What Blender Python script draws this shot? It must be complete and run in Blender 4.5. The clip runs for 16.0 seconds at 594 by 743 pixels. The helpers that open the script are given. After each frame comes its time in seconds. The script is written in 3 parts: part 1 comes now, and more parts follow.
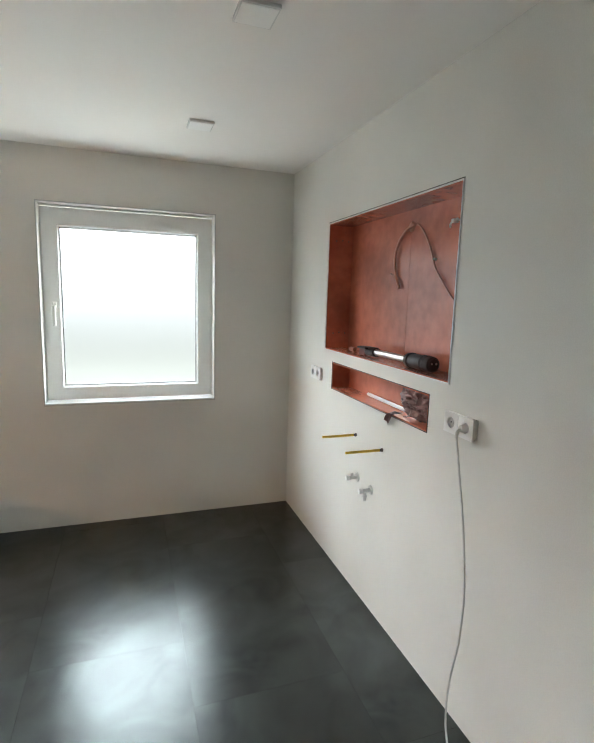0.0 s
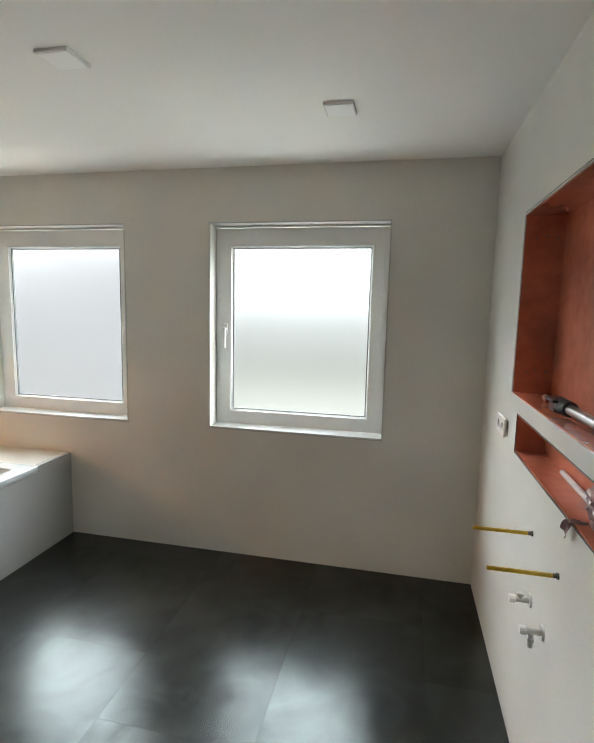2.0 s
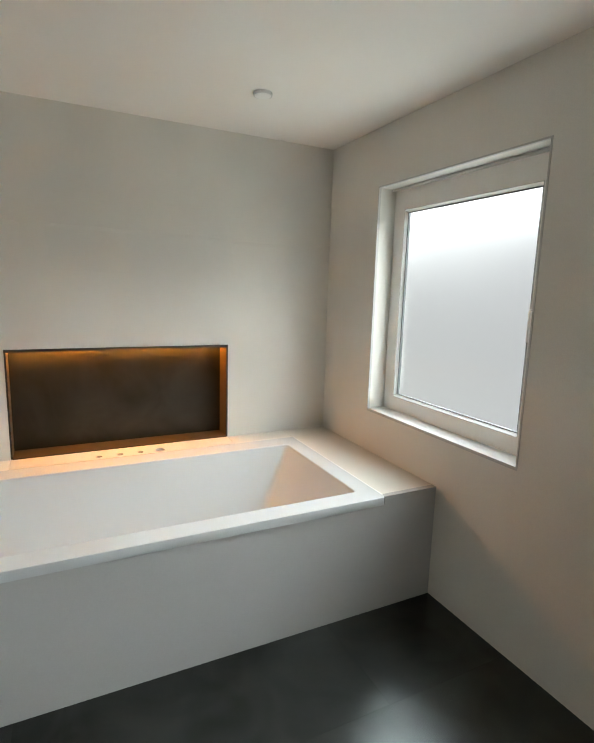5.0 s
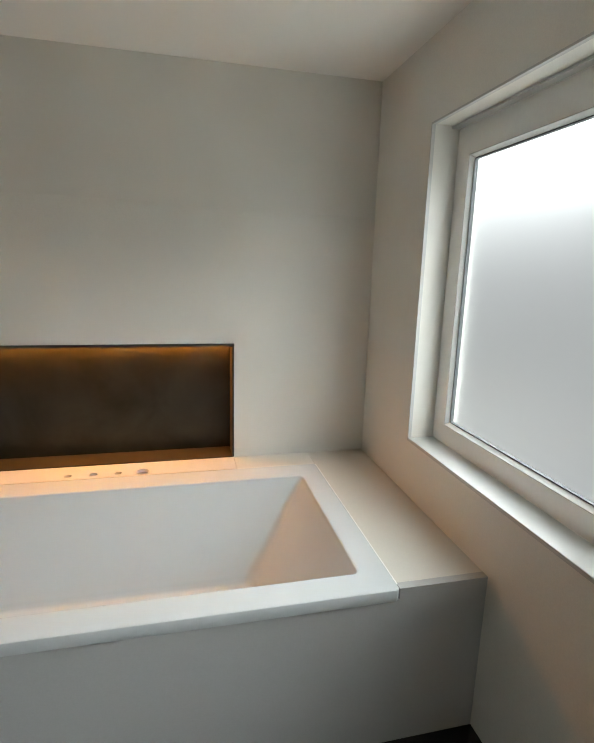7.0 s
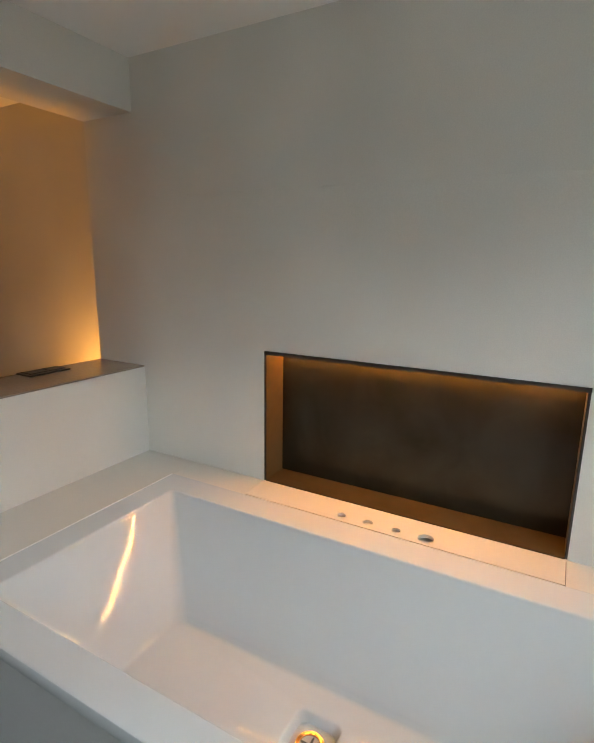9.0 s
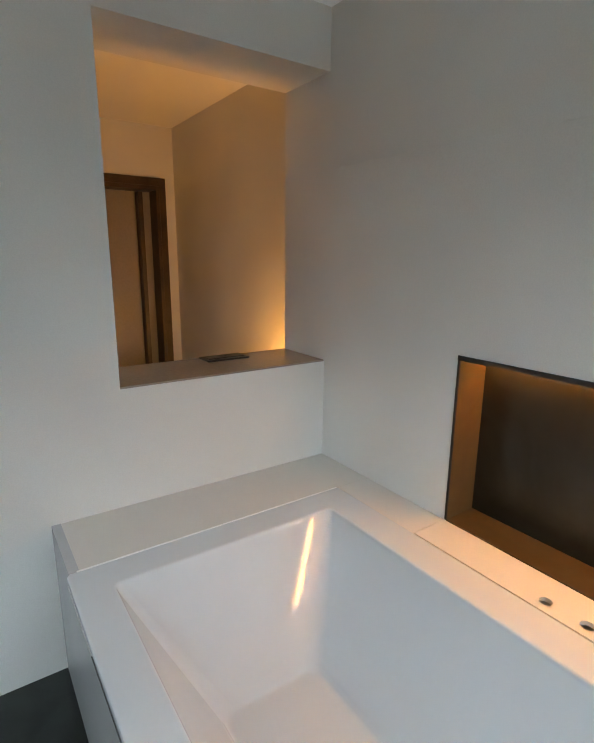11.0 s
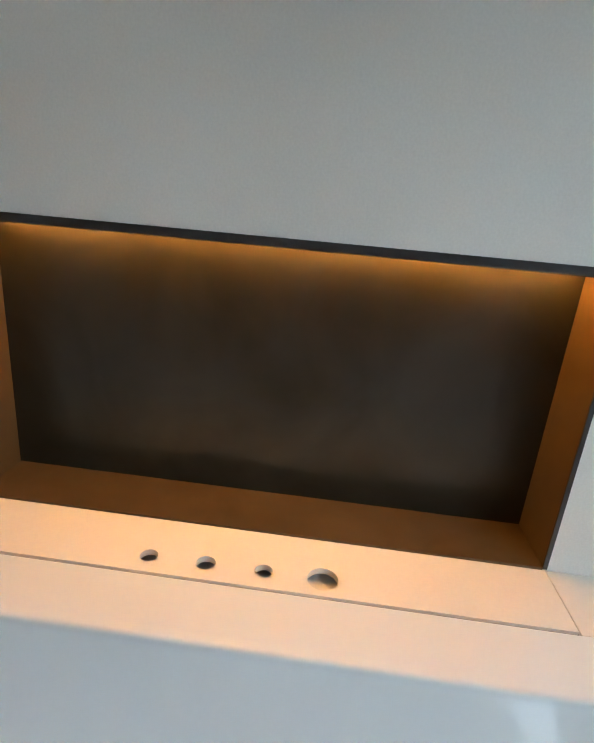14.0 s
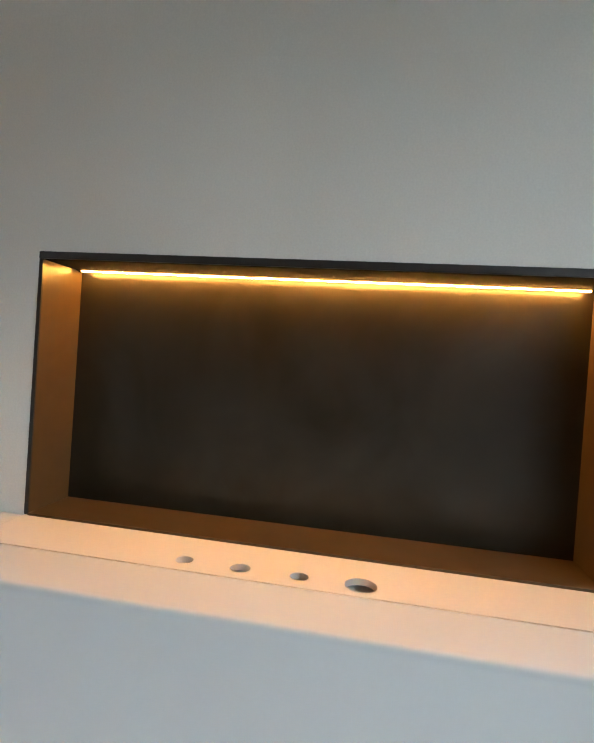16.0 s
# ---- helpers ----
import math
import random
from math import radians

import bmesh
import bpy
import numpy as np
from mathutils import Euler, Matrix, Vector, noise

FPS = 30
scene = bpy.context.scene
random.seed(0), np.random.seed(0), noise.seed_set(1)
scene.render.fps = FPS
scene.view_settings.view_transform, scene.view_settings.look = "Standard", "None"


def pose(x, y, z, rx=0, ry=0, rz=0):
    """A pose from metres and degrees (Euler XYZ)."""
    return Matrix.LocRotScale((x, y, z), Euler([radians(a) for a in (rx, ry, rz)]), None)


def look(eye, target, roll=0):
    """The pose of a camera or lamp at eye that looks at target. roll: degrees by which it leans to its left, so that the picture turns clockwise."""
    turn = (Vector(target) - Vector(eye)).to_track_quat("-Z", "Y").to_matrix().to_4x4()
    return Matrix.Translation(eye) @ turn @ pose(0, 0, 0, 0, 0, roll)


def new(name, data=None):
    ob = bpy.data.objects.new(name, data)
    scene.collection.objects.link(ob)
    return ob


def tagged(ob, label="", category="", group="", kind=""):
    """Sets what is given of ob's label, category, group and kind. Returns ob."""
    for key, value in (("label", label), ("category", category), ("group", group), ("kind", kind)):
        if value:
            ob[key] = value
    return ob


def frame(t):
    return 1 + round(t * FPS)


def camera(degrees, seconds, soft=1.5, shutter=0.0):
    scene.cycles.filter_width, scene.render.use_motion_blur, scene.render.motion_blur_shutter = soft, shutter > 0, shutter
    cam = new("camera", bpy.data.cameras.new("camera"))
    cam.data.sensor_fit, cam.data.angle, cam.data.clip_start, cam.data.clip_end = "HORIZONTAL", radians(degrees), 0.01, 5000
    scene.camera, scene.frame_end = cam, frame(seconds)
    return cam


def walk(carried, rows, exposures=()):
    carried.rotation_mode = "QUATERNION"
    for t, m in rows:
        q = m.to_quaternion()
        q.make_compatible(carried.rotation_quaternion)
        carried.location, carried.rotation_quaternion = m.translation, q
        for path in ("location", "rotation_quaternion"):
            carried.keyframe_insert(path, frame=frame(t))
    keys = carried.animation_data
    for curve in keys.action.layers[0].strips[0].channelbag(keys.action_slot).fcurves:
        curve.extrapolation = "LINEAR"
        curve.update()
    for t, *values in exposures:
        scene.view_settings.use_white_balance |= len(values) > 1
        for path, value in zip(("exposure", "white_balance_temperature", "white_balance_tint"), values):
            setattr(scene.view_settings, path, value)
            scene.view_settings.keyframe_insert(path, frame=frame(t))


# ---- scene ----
cam = camera(62.8, 16.0)
PATH = [
    (0, (-1.172, -0.083, 1.616), (-0.517, 1.782, 1.315), 1.7),
    (0.5, (-0.952, 0.049, 1.634), (-0.453, 1.965, 1.354), 2.3),
    (1, (-0.797, 0.21, 1.628), (-0.491, 2.17, 1.374), 3.0),
    (1.5, (-0.632, 0.369, 1.635), (-0.601, 2.353, 1.383), 2.2),
    (2, (-0.482, 0.48, 1.646), (-0.898, 2.42, 1.391), 1.3),
    (2.5, (-0.491, 0.6, 1.669), (-1.255, 2.427, 1.397), 1.0),
    (3, (-0.561, 0.782, 1.65), (-1.588, 2.479, 1.394), 1.6),
    (3.5, (-0.661, 1.0, 1.645), (-1.924, 2.526, 1.366), 1.6),
    (4, (-0.735, 1.279, 1.624), (-2.238, 2.564, 1.327), 1.3),
    (4.5, (-0.826, 1.488, 1.603), (-2.488, 2.555, 1.285), 1.7),
    (5, (-0.955, 1.725, 1.572), (-2.721, 2.602, 1.242), 1.7),
    (5.2, (-1.009, 1.798, 1.57), (-2.812, 2.593, 1.225), 1.5),
    (7.3, (-1.579, 2.547, 1.598), (-3.506, 2.881, 1.179), 1.5),
    (7.5, (-1.644, 2.604, 1.588), (-3.586, 2.823, 1.164), 1.4),
    (8, (-1.809, 2.653, 1.61), (-3.75, 2.54, 1.144), 1.3),
    (8.5, (-1.996, 2.656, 1.546), (-3.877, 2.12, 1.128), 1.1),
    (9, (-2.171, 2.619, 1.582), (-3.878, 1.668, 1.156), 0.8),
    (9.5, (-2.265, 2.605, 1.583), (-3.712, 1.286, 1.173), 1.2),
    (9.7, (-2.288, 2.606, 1.591), (-3.618, 1.169, 1.183), 1.3),
    (10.75, (-2.53, 2.52, 1.548), (-3.62, 0.90, 1.095), 0.6),
    (11.8, (-2.761, 2.399, 1.476), (-4.074, 0.989, 0.939), -0.1),
    (12, (-2.819, 2.394, 1.461), (-4.213, 1.076, 0.899), -0.2),
    (12.5, (-2.93, 2.349, 1.396), (-4.531, 1.339, 0.752), -0.1),
    (13, (-2.986, 2.272, 1.368), (-4.743, 1.67, 0.624), 0.5),
    (13.5, (-3.02, 2.213, 1.372), (-4.853, 1.963, 0.611), 3.2),
    (14, (-3.071, 2.217, 1.261), (-4.965, 2.087, 0.632), 5.1),
    (14.5, (-3.066, 2.24, 1.134), (-5.016, 2.109, 0.707), 5.3),
    (15, (-3.014, 2.252, 1.067), (-4.997, 2.09, 0.862), 5.3),
    (15.5, (-2.979, 2.274, 1.039), (-4.965, 2.064, 0.938), 5.1),
    (16, (-2.941, 2.259, 0.992), (-4.911, 1.916, 0.963), 4.0),
]
walk(cam, [(t, look(eye, target, roll)) for t, eye, target, roll in PATH],
     exposures=[(0.0, 1.42, 6500, 9), (1.5, 1.22, 6600, 8), (2.5, 0.84, 6700, 9), (3.5, 0.68, 6760, 9), (5.0, 0.75, 6740, 8), (7.5, 0.36, 6700, 8),
                (8.5, 0.44, 6450, 9), (9.0, 0.24, 6420, 9), (9.5, 0.32, 6220, 9), (12.0, 0.29, 5880, 6), (13.0, 0.29, 5830, 5), (14.0, 0.28, 5780, 5.5), (14.6, 0.13, 5850, 6.5), (16.0, 0.22, 5980, 6.5)])

# ---- world and light ----
world = bpy.data.worlds.new("world")
scene.world = world
world.use_nodes = True
wn, wl = world.node_tree.nodes, world.node_tree.links
sky = wn.new("ShaderNodeTexSky")
sky.sky_type, sky.sun_disc = "NISHITA", False
sky.sun_elevation, sky.sun_rotation = radians(40), radians(160)
wl.new(sky.outputs[0], wn["Background"].inputs[0])
wn["Background"].inputs[1].default_value = 0.08

# colours of the light sources
LED_STRENGTH = 222.0
LED_COLOR = (1.0, 0.405, 0.066)
SKY_STRENGTH = 24.0
WC_LAMP_WATT = 11.5

# ---- plan (metres) ----
X_EAST, X_TUB, X_WEST = 0.0, -3.95, -4.11       # basin wall, bath wall, wall of the toilet room
Y_WIN, Y_PART, Y_PARTB, Y_BACK = 3.435, 0.722, 0.385, -1.5
Z_CEIL, Z_DECK = 2.5, 0.598
X_FRONT = -2.752                                 # front of the bath surround
WIN = ((-1.697, -0.577, 0.858, 2.166), (-3.396, -2.295, 0.854, 2.168))


# ---- materials ----
def material(name, color, rough=0.5, metal=0.0, var=0.06, scale=3.0, fine=60.0, bump=0.05, coat=0.0, rough_var=0.05,
             spec=0.5, depth=0.002, stain=None):
    """A surface with broad and fine variation of colour, gloss and relief in real-world size."""
    if rough - rough_var < 0.28 < rough + rough_var:
        rough_var = 0.0
    m = bpy.data.materials.new(name)
    m.use_nodes = True
    n, l = m.node_tree.nodes, m.node_tree.links
    b = n["Principled BSDF"]
    b.inputs["Metallic"].default_value = metal
    b.inputs["Coat Weight"].default_value = coat
    b.inputs["Coat Roughness"].default_value = 0.06
    b.inputs["Specular IOR Level"].default_value = spec
    co = n.new("ShaderNodeTexCoord")
    big, small = n.new("ShaderNodeTexNoise"), n.new("ShaderNodeTexNoise")
    for node, s, d in ((big, scale, 1.2), (small, fine, 3.0)):
        node.inputs["Scale"].default_value, node.inputs["Detail"].default_value, node.inputs["Roughness"].default_value = s, d, 0.4
        l.new(co.outputs["Object"], node.inputs["Vector"])
    mix = n.new("ShaderNodeMix")
    mix.data_type = "FLOAT"
    mix.inputs["Factor"].default_value = 0.35
    l.new(big.outputs["Fac"], mix.inputs[2]), l.new(small.outputs["Fac"], mix.inputs[3])
    ramp = n.new("ShaderNodeValToRGB")
    lo = [max(0, c * (1 - 2.2 * var)) for c in color]
    hi = [min(1, c * (1 + 2.2 * var)) for c in color]
    if stain:
        lo = stain
    ramp.color_ramp.interpolation = "EASE"
    ramp.color_ramp.elements[0].position, ramp.color_ramp.elements[0].color = 0.22, (*lo, 1)
    ramp.color_ramp.elements[1].position, ramp.color_ramp.elements[1].color = 0.78, (*hi, 1)
    l.new(mix.outputs[0], ramp.inputs["Fac"])
    l.new(ramp.outputs["Color"], b.inputs["Base Color"])
    rr = n.new("ShaderNodeMapRange")
    rr.inputs["From Min"].default_value, rr.inputs["From Max"].default_value = 0.2, 0.8
    rr.inputs["To Min"].default_value, rr.inputs["To Max"].default_value = max(0.02, rough - rough_var), rough + rough_var
    l.new(big.outputs["Fac"], rr.inputs["Value"]), l.new(rr.outputs[0], b.inputs["Roughness"])
    if bump:
        bp = n.new("ShaderNodeBump")
        bp.inputs["Strength"].default_value, bp.inputs["Distance"].default_value = bump, depth
        l.new(mix.outputs[0], bp.inputs["Height"]), l.new(bp.outputs[0], b.inputs["Normal"])
    return m


def tile_material(name, color, rough, spec=0.5):
    """Large-format dark ceramic: cloudy grey, satin, each piece a little different."""
    m = material(name, color, rough, var=0.10, scale=2.8, fine=18.0, bump=0.01, rough_var=0.0, spec=spec)
    n, l = m.node_tree.nodes, m.node_tree.links
    info, hsv = n.new("ShaderNodeObjectInfo"), n.new("ShaderNodeHueSaturation")
    mr = n.new("ShaderNodeMapRange")
    mr.inputs["To Min"].default_value, mr.inputs["To Max"].default_value = 0.88, 1.12
    ramp = [x for x in n if x.bl_idname == "ShaderNodeValToRGB"][0]
    l.new(info.outputs["Random"], mr.inputs["Value"]), l.new(mr.outputs[0], hsv.inputs["Value"])
    l.new(ramp.outputs["Color"], hsv.inputs["Color"]), l.new(hsv.outputs["Color"], n["Principled BSDF"].inputs["Base Color"])
    # wiped film of building dust: the sheen comes and goes in soft clouds
    co = [x for x in n if x.bl_idname == "ShaderNodeTexCoord"][0]
    film, sheen = n.new("ShaderNodeTexNoise"), n.new("ShaderNodeMapRange")
    film.inputs["Scale"].default_value, film.inputs["Detail"].default_value, film.inputs["Distortion"].default_value = 3.4, 3.0, 0.8
    sheen.inputs["From Min"].default_value, sheen.inputs["From Max"].default_value = 0.3, 0.7
    sheen.inputs["To Min"].default_value, sheen.inputs["To Max"].default_value = spec * 0.60, spec * 1.34
    l.new(co.outputs["Object"], film.inputs["Vector"]), l.new(film.outputs["Fac"], sheen.inputs["Value"])
    l.new(sheen.outputs[0], n["Principled BSDF"].inputs["Specular IOR Level"])
    return m


def glow(name, color, strength):
    m = bpy.data.materials.new(name)
    m.use_nodes = True
    n, l = m.node_tree.nodes, m.node_tree.links
    n.remove(n["Principled BSDF"])
    e = n.new("ShaderNodeEmission")
    e.inputs[0].default_value, e.inputs[1].default_value = (*color, 1), strength
    l.new(e.outputs[0], n["Material Output"].inputs[0])
    return m


PLASTER = material("wall_plaster", (0.74, 0.728, 0.680), 0.43, var=0.038, scale=2.0, fine=220, bump=0.06, depth=0.001)


def trowelled(m, strength=0.35):
    """Slow unevenness of hand-trowelled plaster on top of the fine grain."""
    n, l = m.node_tree.nodes, m.node_tree.links
    co = [x for x in n if x.bl_idname == "ShaderNodeTexCoord"][0]
    fine = [x for x in n if x.bl_idname == "ShaderNodeBump"][0]
    tex, bp = n.new("ShaderNodeTexNoise"), n.new("ShaderNodeBump")
    tex.inputs["Scale"].default_value, tex.inputs["Detail"].default_value, tex.inputs["Distortion"].default_value = 2.6, 2.0, 0.6
    bp.inputs["Strength"].default_value, bp.inputs["Distance"].default_value = strength, 0.012
    l.new(co.outputs["Object"], tex.inputs["Vector"]), l.new(tex.outputs["Fac"], bp.inputs["Height"])
    l.new(bp.outputs[0], fine.inputs["Normal"])


trowelled(PLASTER)
CEILING = material("ceiling_paint", (0.90, 0.885, 0.85), 0.7, var=0.015, scale=1.2, fine=300, bump=0.05, depth=0.001)
FLOOR_TILE = tile_material("anthracite_tile", (0.0056, 0.0053, 0.0040), 0.265, 0.76)
FLOOR_TILE.node_tree.nodes["Principled BSDF"].inputs["Specular Tint"].default_value = (0.90, 1.0, 1.0, 1)
NICHE_TILE = tile_material("bronze_tile", (0.0125, 0.0106, 0.0070), 0.30, 0.38)
# shade put into the colour: near-black, so the LED below barely lights it
DARKENED_SOFFIT = material("darkened_soffit", (0.012, 0.009, 0.006), 0.9, var=0.1, bump=0.0, spec=0.03)
# same tile on sides and base, LED warmth put into a lighter brown
LIT_NICHE_TILE = tile_material("lit_niche_tile", (0.062, 0.038, 0.015), 0.32)
GROUT = material("dark_grout", (0.03, 0.03, 0.028), 0.8)
ACRYLIC = material("white_acrylic", (0.61, 0.64, 0.655), 0.05, spec=0.38, var=0.008, scale=1.5, fine=8, bump=0.0, rough_var=0.0, coat=0.0)
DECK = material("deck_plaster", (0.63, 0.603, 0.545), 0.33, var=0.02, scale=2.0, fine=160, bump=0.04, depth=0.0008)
# front face of the same surround, its shade put into a darker base colour
SHADED_PANEL = material("shaded_panel", (0.48, 0.487, 0.485), 0.22, var=0.02, scale=1.4, fine=180, bump=0.05, depth=0.001)
PVC = material("white_pvc", (0.86, 0.865, 0.85), 0.25, var=0.015, scale=4, fine=60, bump=0.0)
GASKET = material("black_rubber", (0.075, 0.08, 0.085), 0.6)
BEAD = material("white_bead", (0.52, 0.525, 0.51), 0.3, var=0.02)
COPPER = material("red_brown_membrane", (0.50, 0.150, 0.088), 0.24, var=0.14, scale=4.0, fine=22, bump=0.10, rough_var=0.0,
                  depth=0.003, coat=0.55)
COPPER.node_tree.nodes["Principled BSDF"].inputs["Coat Roughness"].default_value = 0.24
STEEL = material("brushed_steel", (0.78, 0.775, 0.75), 0.35, metal=0.4, var=0.05, scale=8, fine=120)
ALU = material("aluminium_tube", (0.72, 0.72, 0.72), 0.3, metal=1.0, var=0.04, scale=8, fine=100)
BLACK = material("black_plastic", (0.018, 0.018, 0.019), 0.38, var=0.2, scale=20, fine=120, bump=0.1)
SOCKET = material("white_plastic", (0.87, 0.87, 0.85), 0.3, var=0.012)
DIFFUSER = material("opal_diffuser", (0.92, 0.92, 0.90), 0.35, var=0.01)
SOCKET_IN = material("grey_plastic", (0.56, 0.56, 0.55), 0.4, var=0.02)
CABLE = material("grey_cable", (0.60, 0.60, 0.57), 0.45, var=0.04, scale=12)
YELLOW = material("yellow_cap", (0.72, 0.45, 0.03), 0.4, var=0.1, scale=20)
CHROME = material("satin_chrome", (0.62, 0.62, 0.60), 0.3, metal=0.35, var=0.05, scale=20, bump=0.0)
DARK_STEEL = material("dark_steel", (0.16, 0.14, 0.12), 0.4, metal=1.0, var=0.15, scale=20)
BAG = material("mauve_film", (0.27, 0.145, 0.135), 0.36, var=0.2, scale=14, fine=60, bump=0.3, coat=0.25)
DARK_RED = material("dark_red_plastic", (0.10, 0.022, 0.015), 0.35, var=0.1, scale=20)
CONDUIT = material("red_conduit", (0.52, 0.185, 0.115), 0.4, var=0.1, scale=15)
BRASS = material("polished_brass", (0.70, 0.42, 0.20), 0.16, metal=1.0, var=0.12, scale=30)
DARK_WOOD = material("dark_door_wood", (0.055, 0.032, 0.018), 0.4, var=0.25, scale=6, fine=50)
DOOR_GREY = material("grey_door_leaf", (0.30, 0.26, 0.21), 0.4, var=0.05, scale=3)
VOID = material("dark_void", (0.03, 0.024, 0.02), 0.9, var=0.3)
EDGE = material("black_edge_trim", (0.022, 0.021, 0.02), 0.35, var=0.1, scale=20)
LED = glow("warm_led", LED_COLOR, LED_STRENGTH)


def frosted():
    m = bpy.data.materials.new("frosted_glass")
    m.use_nodes = True
    n = m.node_tree.nodes
    b = n["Principled BSDF"]
    b.inputs["Base Color"].default_value = (0.462, 0.472, 0.483, 1)
    b.inputs["Transmission Weight"].default_value = 1.0
    b.inputs["Roughness"].default_value = 0.29
    b.inputs["IOR"].default_value = 1.25
    return m


FROSTED = frosted()


DOME = 14.0


def outdoors():
    """Overcast sky, brightest overhead, above a pale garden, with made-up grey dimming low on both sides."""
    m = bpy.data.materials.new("overcast_outdoors")
    m.use_nodes = True
    n, l = m.node_tree.nodes, m.node_tree.links
    n.remove(n["Principled BSDF"])
    co, sep = n.new("ShaderNodeTexCoord"), n.new("ShaderNodeSeparateXYZ")
    l.new(co.outputs["Object"], sep.inputs[0])

    def ramp(out, lo, hi, stops):
        mr, r = n.new("ShaderNodeMapRange"), n.new("ShaderNodeValToRGB")
        mr.inputs["From Min"].default_value, mr.inputs["From Max"].default_value = lo * DOME, hi * DOME
        l.new(sep.outputs[out], mr.inputs["Value"]), l.new(mr.outputs[0], r.inputs["Fac"])
        e = r.color_ramp.elements
        (p0, c0), (p1, c1) = stops[0], stops[-1]
        e[0].position, e[0].color = (p0 - lo) / (hi - lo), (*c0, 1)
        e[1].position, e[1].color = (p1 - lo) / (hi - lo), (*c1, 1)
        for p, c in stops[1:-1]:
            e.new((p - lo) / (hi - lo)).color = (*c, 1)
        return r.outputs["Color"]

    # by the sine of the height above the horizon
    # ground far below the horizon is unseen, brightened to light the ceiling
    up = ramp("Z", -1.0, 1.0, [(-1.0, (0.10, 0.106, 0.100)), (-0.62, (0.10, 0.106, 0.100)), (-0.36, (0.058, 0.0617, 0.0573)), (-0.15, (0.0215, 0.0229, 0.0208)), (-0.01, (0.029, 0.0310, 0.0312)),
                               (0.05, (0.058, 0.062, 0.0625)), (0.15, (0.145, 0.1545, 0.156)), (0.32, (0.52, 0.56, 0.575)), (0.55, (0.60, 0.653, 0.672)), (0.8, (0.34, 0.378, 0.395)), (1.0, (0.18, 0.203, 0.211))])
    # grey side masks, added to dim the low sky behind panes and jambs
    side = ramp("X", -1.0, 1.0, [(-1.0, (0.5,) * 3), (-0.78, (0.8,) * 3), (-0.62, (1,) * 3), (-0.46, (1,) * 3), (-0.36, (0,) * 3), (0.42, (0,) * 3), (0.62, (0.12,) * 3), (1.0, (0.12,) * 3)])
    top = ramp("Z", -0.2, 0.6, [(-0.2, (1,) * 3), (0.14, (1,) * 3), (0.36, (0,) * 3), (0.6, (0,) * 3)])
    mul = n.new("ShaderNodeMath")
    mul.operation = "MULTIPLY"
    l.new(side, mul.inputs[0]), l.new(top, mul.inputs[1])
    mix = n.new("ShaderNodeMix")
    mix.data_type = "RGBA"
    mix.inputs[7].default_value = (0.0265, 0.0274, 0.0282, 1)
    l.new(mul.outputs[0], mix.inputs[0]), l.new(up, mix.inputs[6])
    em = n.new("ShaderNodeEmission")
    em.inputs[1].default_value = SKY_STRENGTH
    l.new(mix.outputs[2], em.inputs[0]), l.new(em.outputs[0], n["Material Output"].inputs[0])
    return m


OUTDOORS = outdoors()


# ---- mesh helpers ----
def mesh_object(name, bm, mat, parent=None, smooth=False, label=""):
    bmesh.ops.recalc_face_normals(bm, faces=bm.faces)
    me = bpy.data.meshes.new(name)
    bm.to_mesh(me)
    bm.free()
    if mat:
        me.materials.append(mat)
    if smooth:
        me.shade_smooth()
        me.set_sharp_from_angle(angle=radians(38))
    ob = new(name, me)
    if parent:
        ob.parent = parent
        ob.matrix_parent_inverse = Matrix.Translation(-parent.location)
    if label:
        ob["label"] = label
    return ob


def part(name, bm, mat, parent, label="", smooth=False):
    return mesh_object(name, bm, mat, parent, smooth, label)


def empty(name, x, y, z):
    ob = new(name)
    ob.location = (x, y, z)
    ob.empty_display_size = 0.05
    bpy.context.view_layer.update()
    return ob


def box(x0, x1, y0, y1, z0, z1, bevel=0.0, segs=2, bm=None):
    bm = bm or bmesh.new()
    r = bmesh.ops.create_cube(bm, size=1)
    v = r["verts"]
    bmesh.ops.scale(bm, vec=(x1 - x0, y1 - y0, z1 - z0), verts=v)
    bmesh.ops.translate(bm, vec=((x0 + x1) / 2, (y0 + y1) / 2, (z0 + z1) / 2), verts=v)
    if bevel:
        edges = list({e for a in v for e in a.link_edges})
        bmesh.ops.bevel(bm, geom=edges, offset=bevel, segments=segs, affect="EDGES", profile=0.5)
    return bm


def cyl(a, b, r0, r1=None, n=24, bm=None, bevel=0.0):
    """A round bar from a to b."""
    bm = bm or bmesh.new()
    a, b = Vector(a), Vector(b)
    r1 = r0 if r1 is None else r1
    m = Matrix.Translation((a + b) / 2) @ (b - a).to_track_quat("Z", "Y").to_matrix().to_4x4()
    r = bmesh.ops.create_cone(bm, cap_ends=True, segments=n, radius1=r0, radius2=r1, depth=(b - a).length, matrix=m)
    if bevel:
        es = list({e for v in r["verts"] for e in v.link_edges if any(len(f.verts) > 4 for f in e.link_faces)})
        bmesh.ops.bevel(bm, geom=es, offset=bevel, segments=2, affect="EDGES", profile=0.5)
    return bm


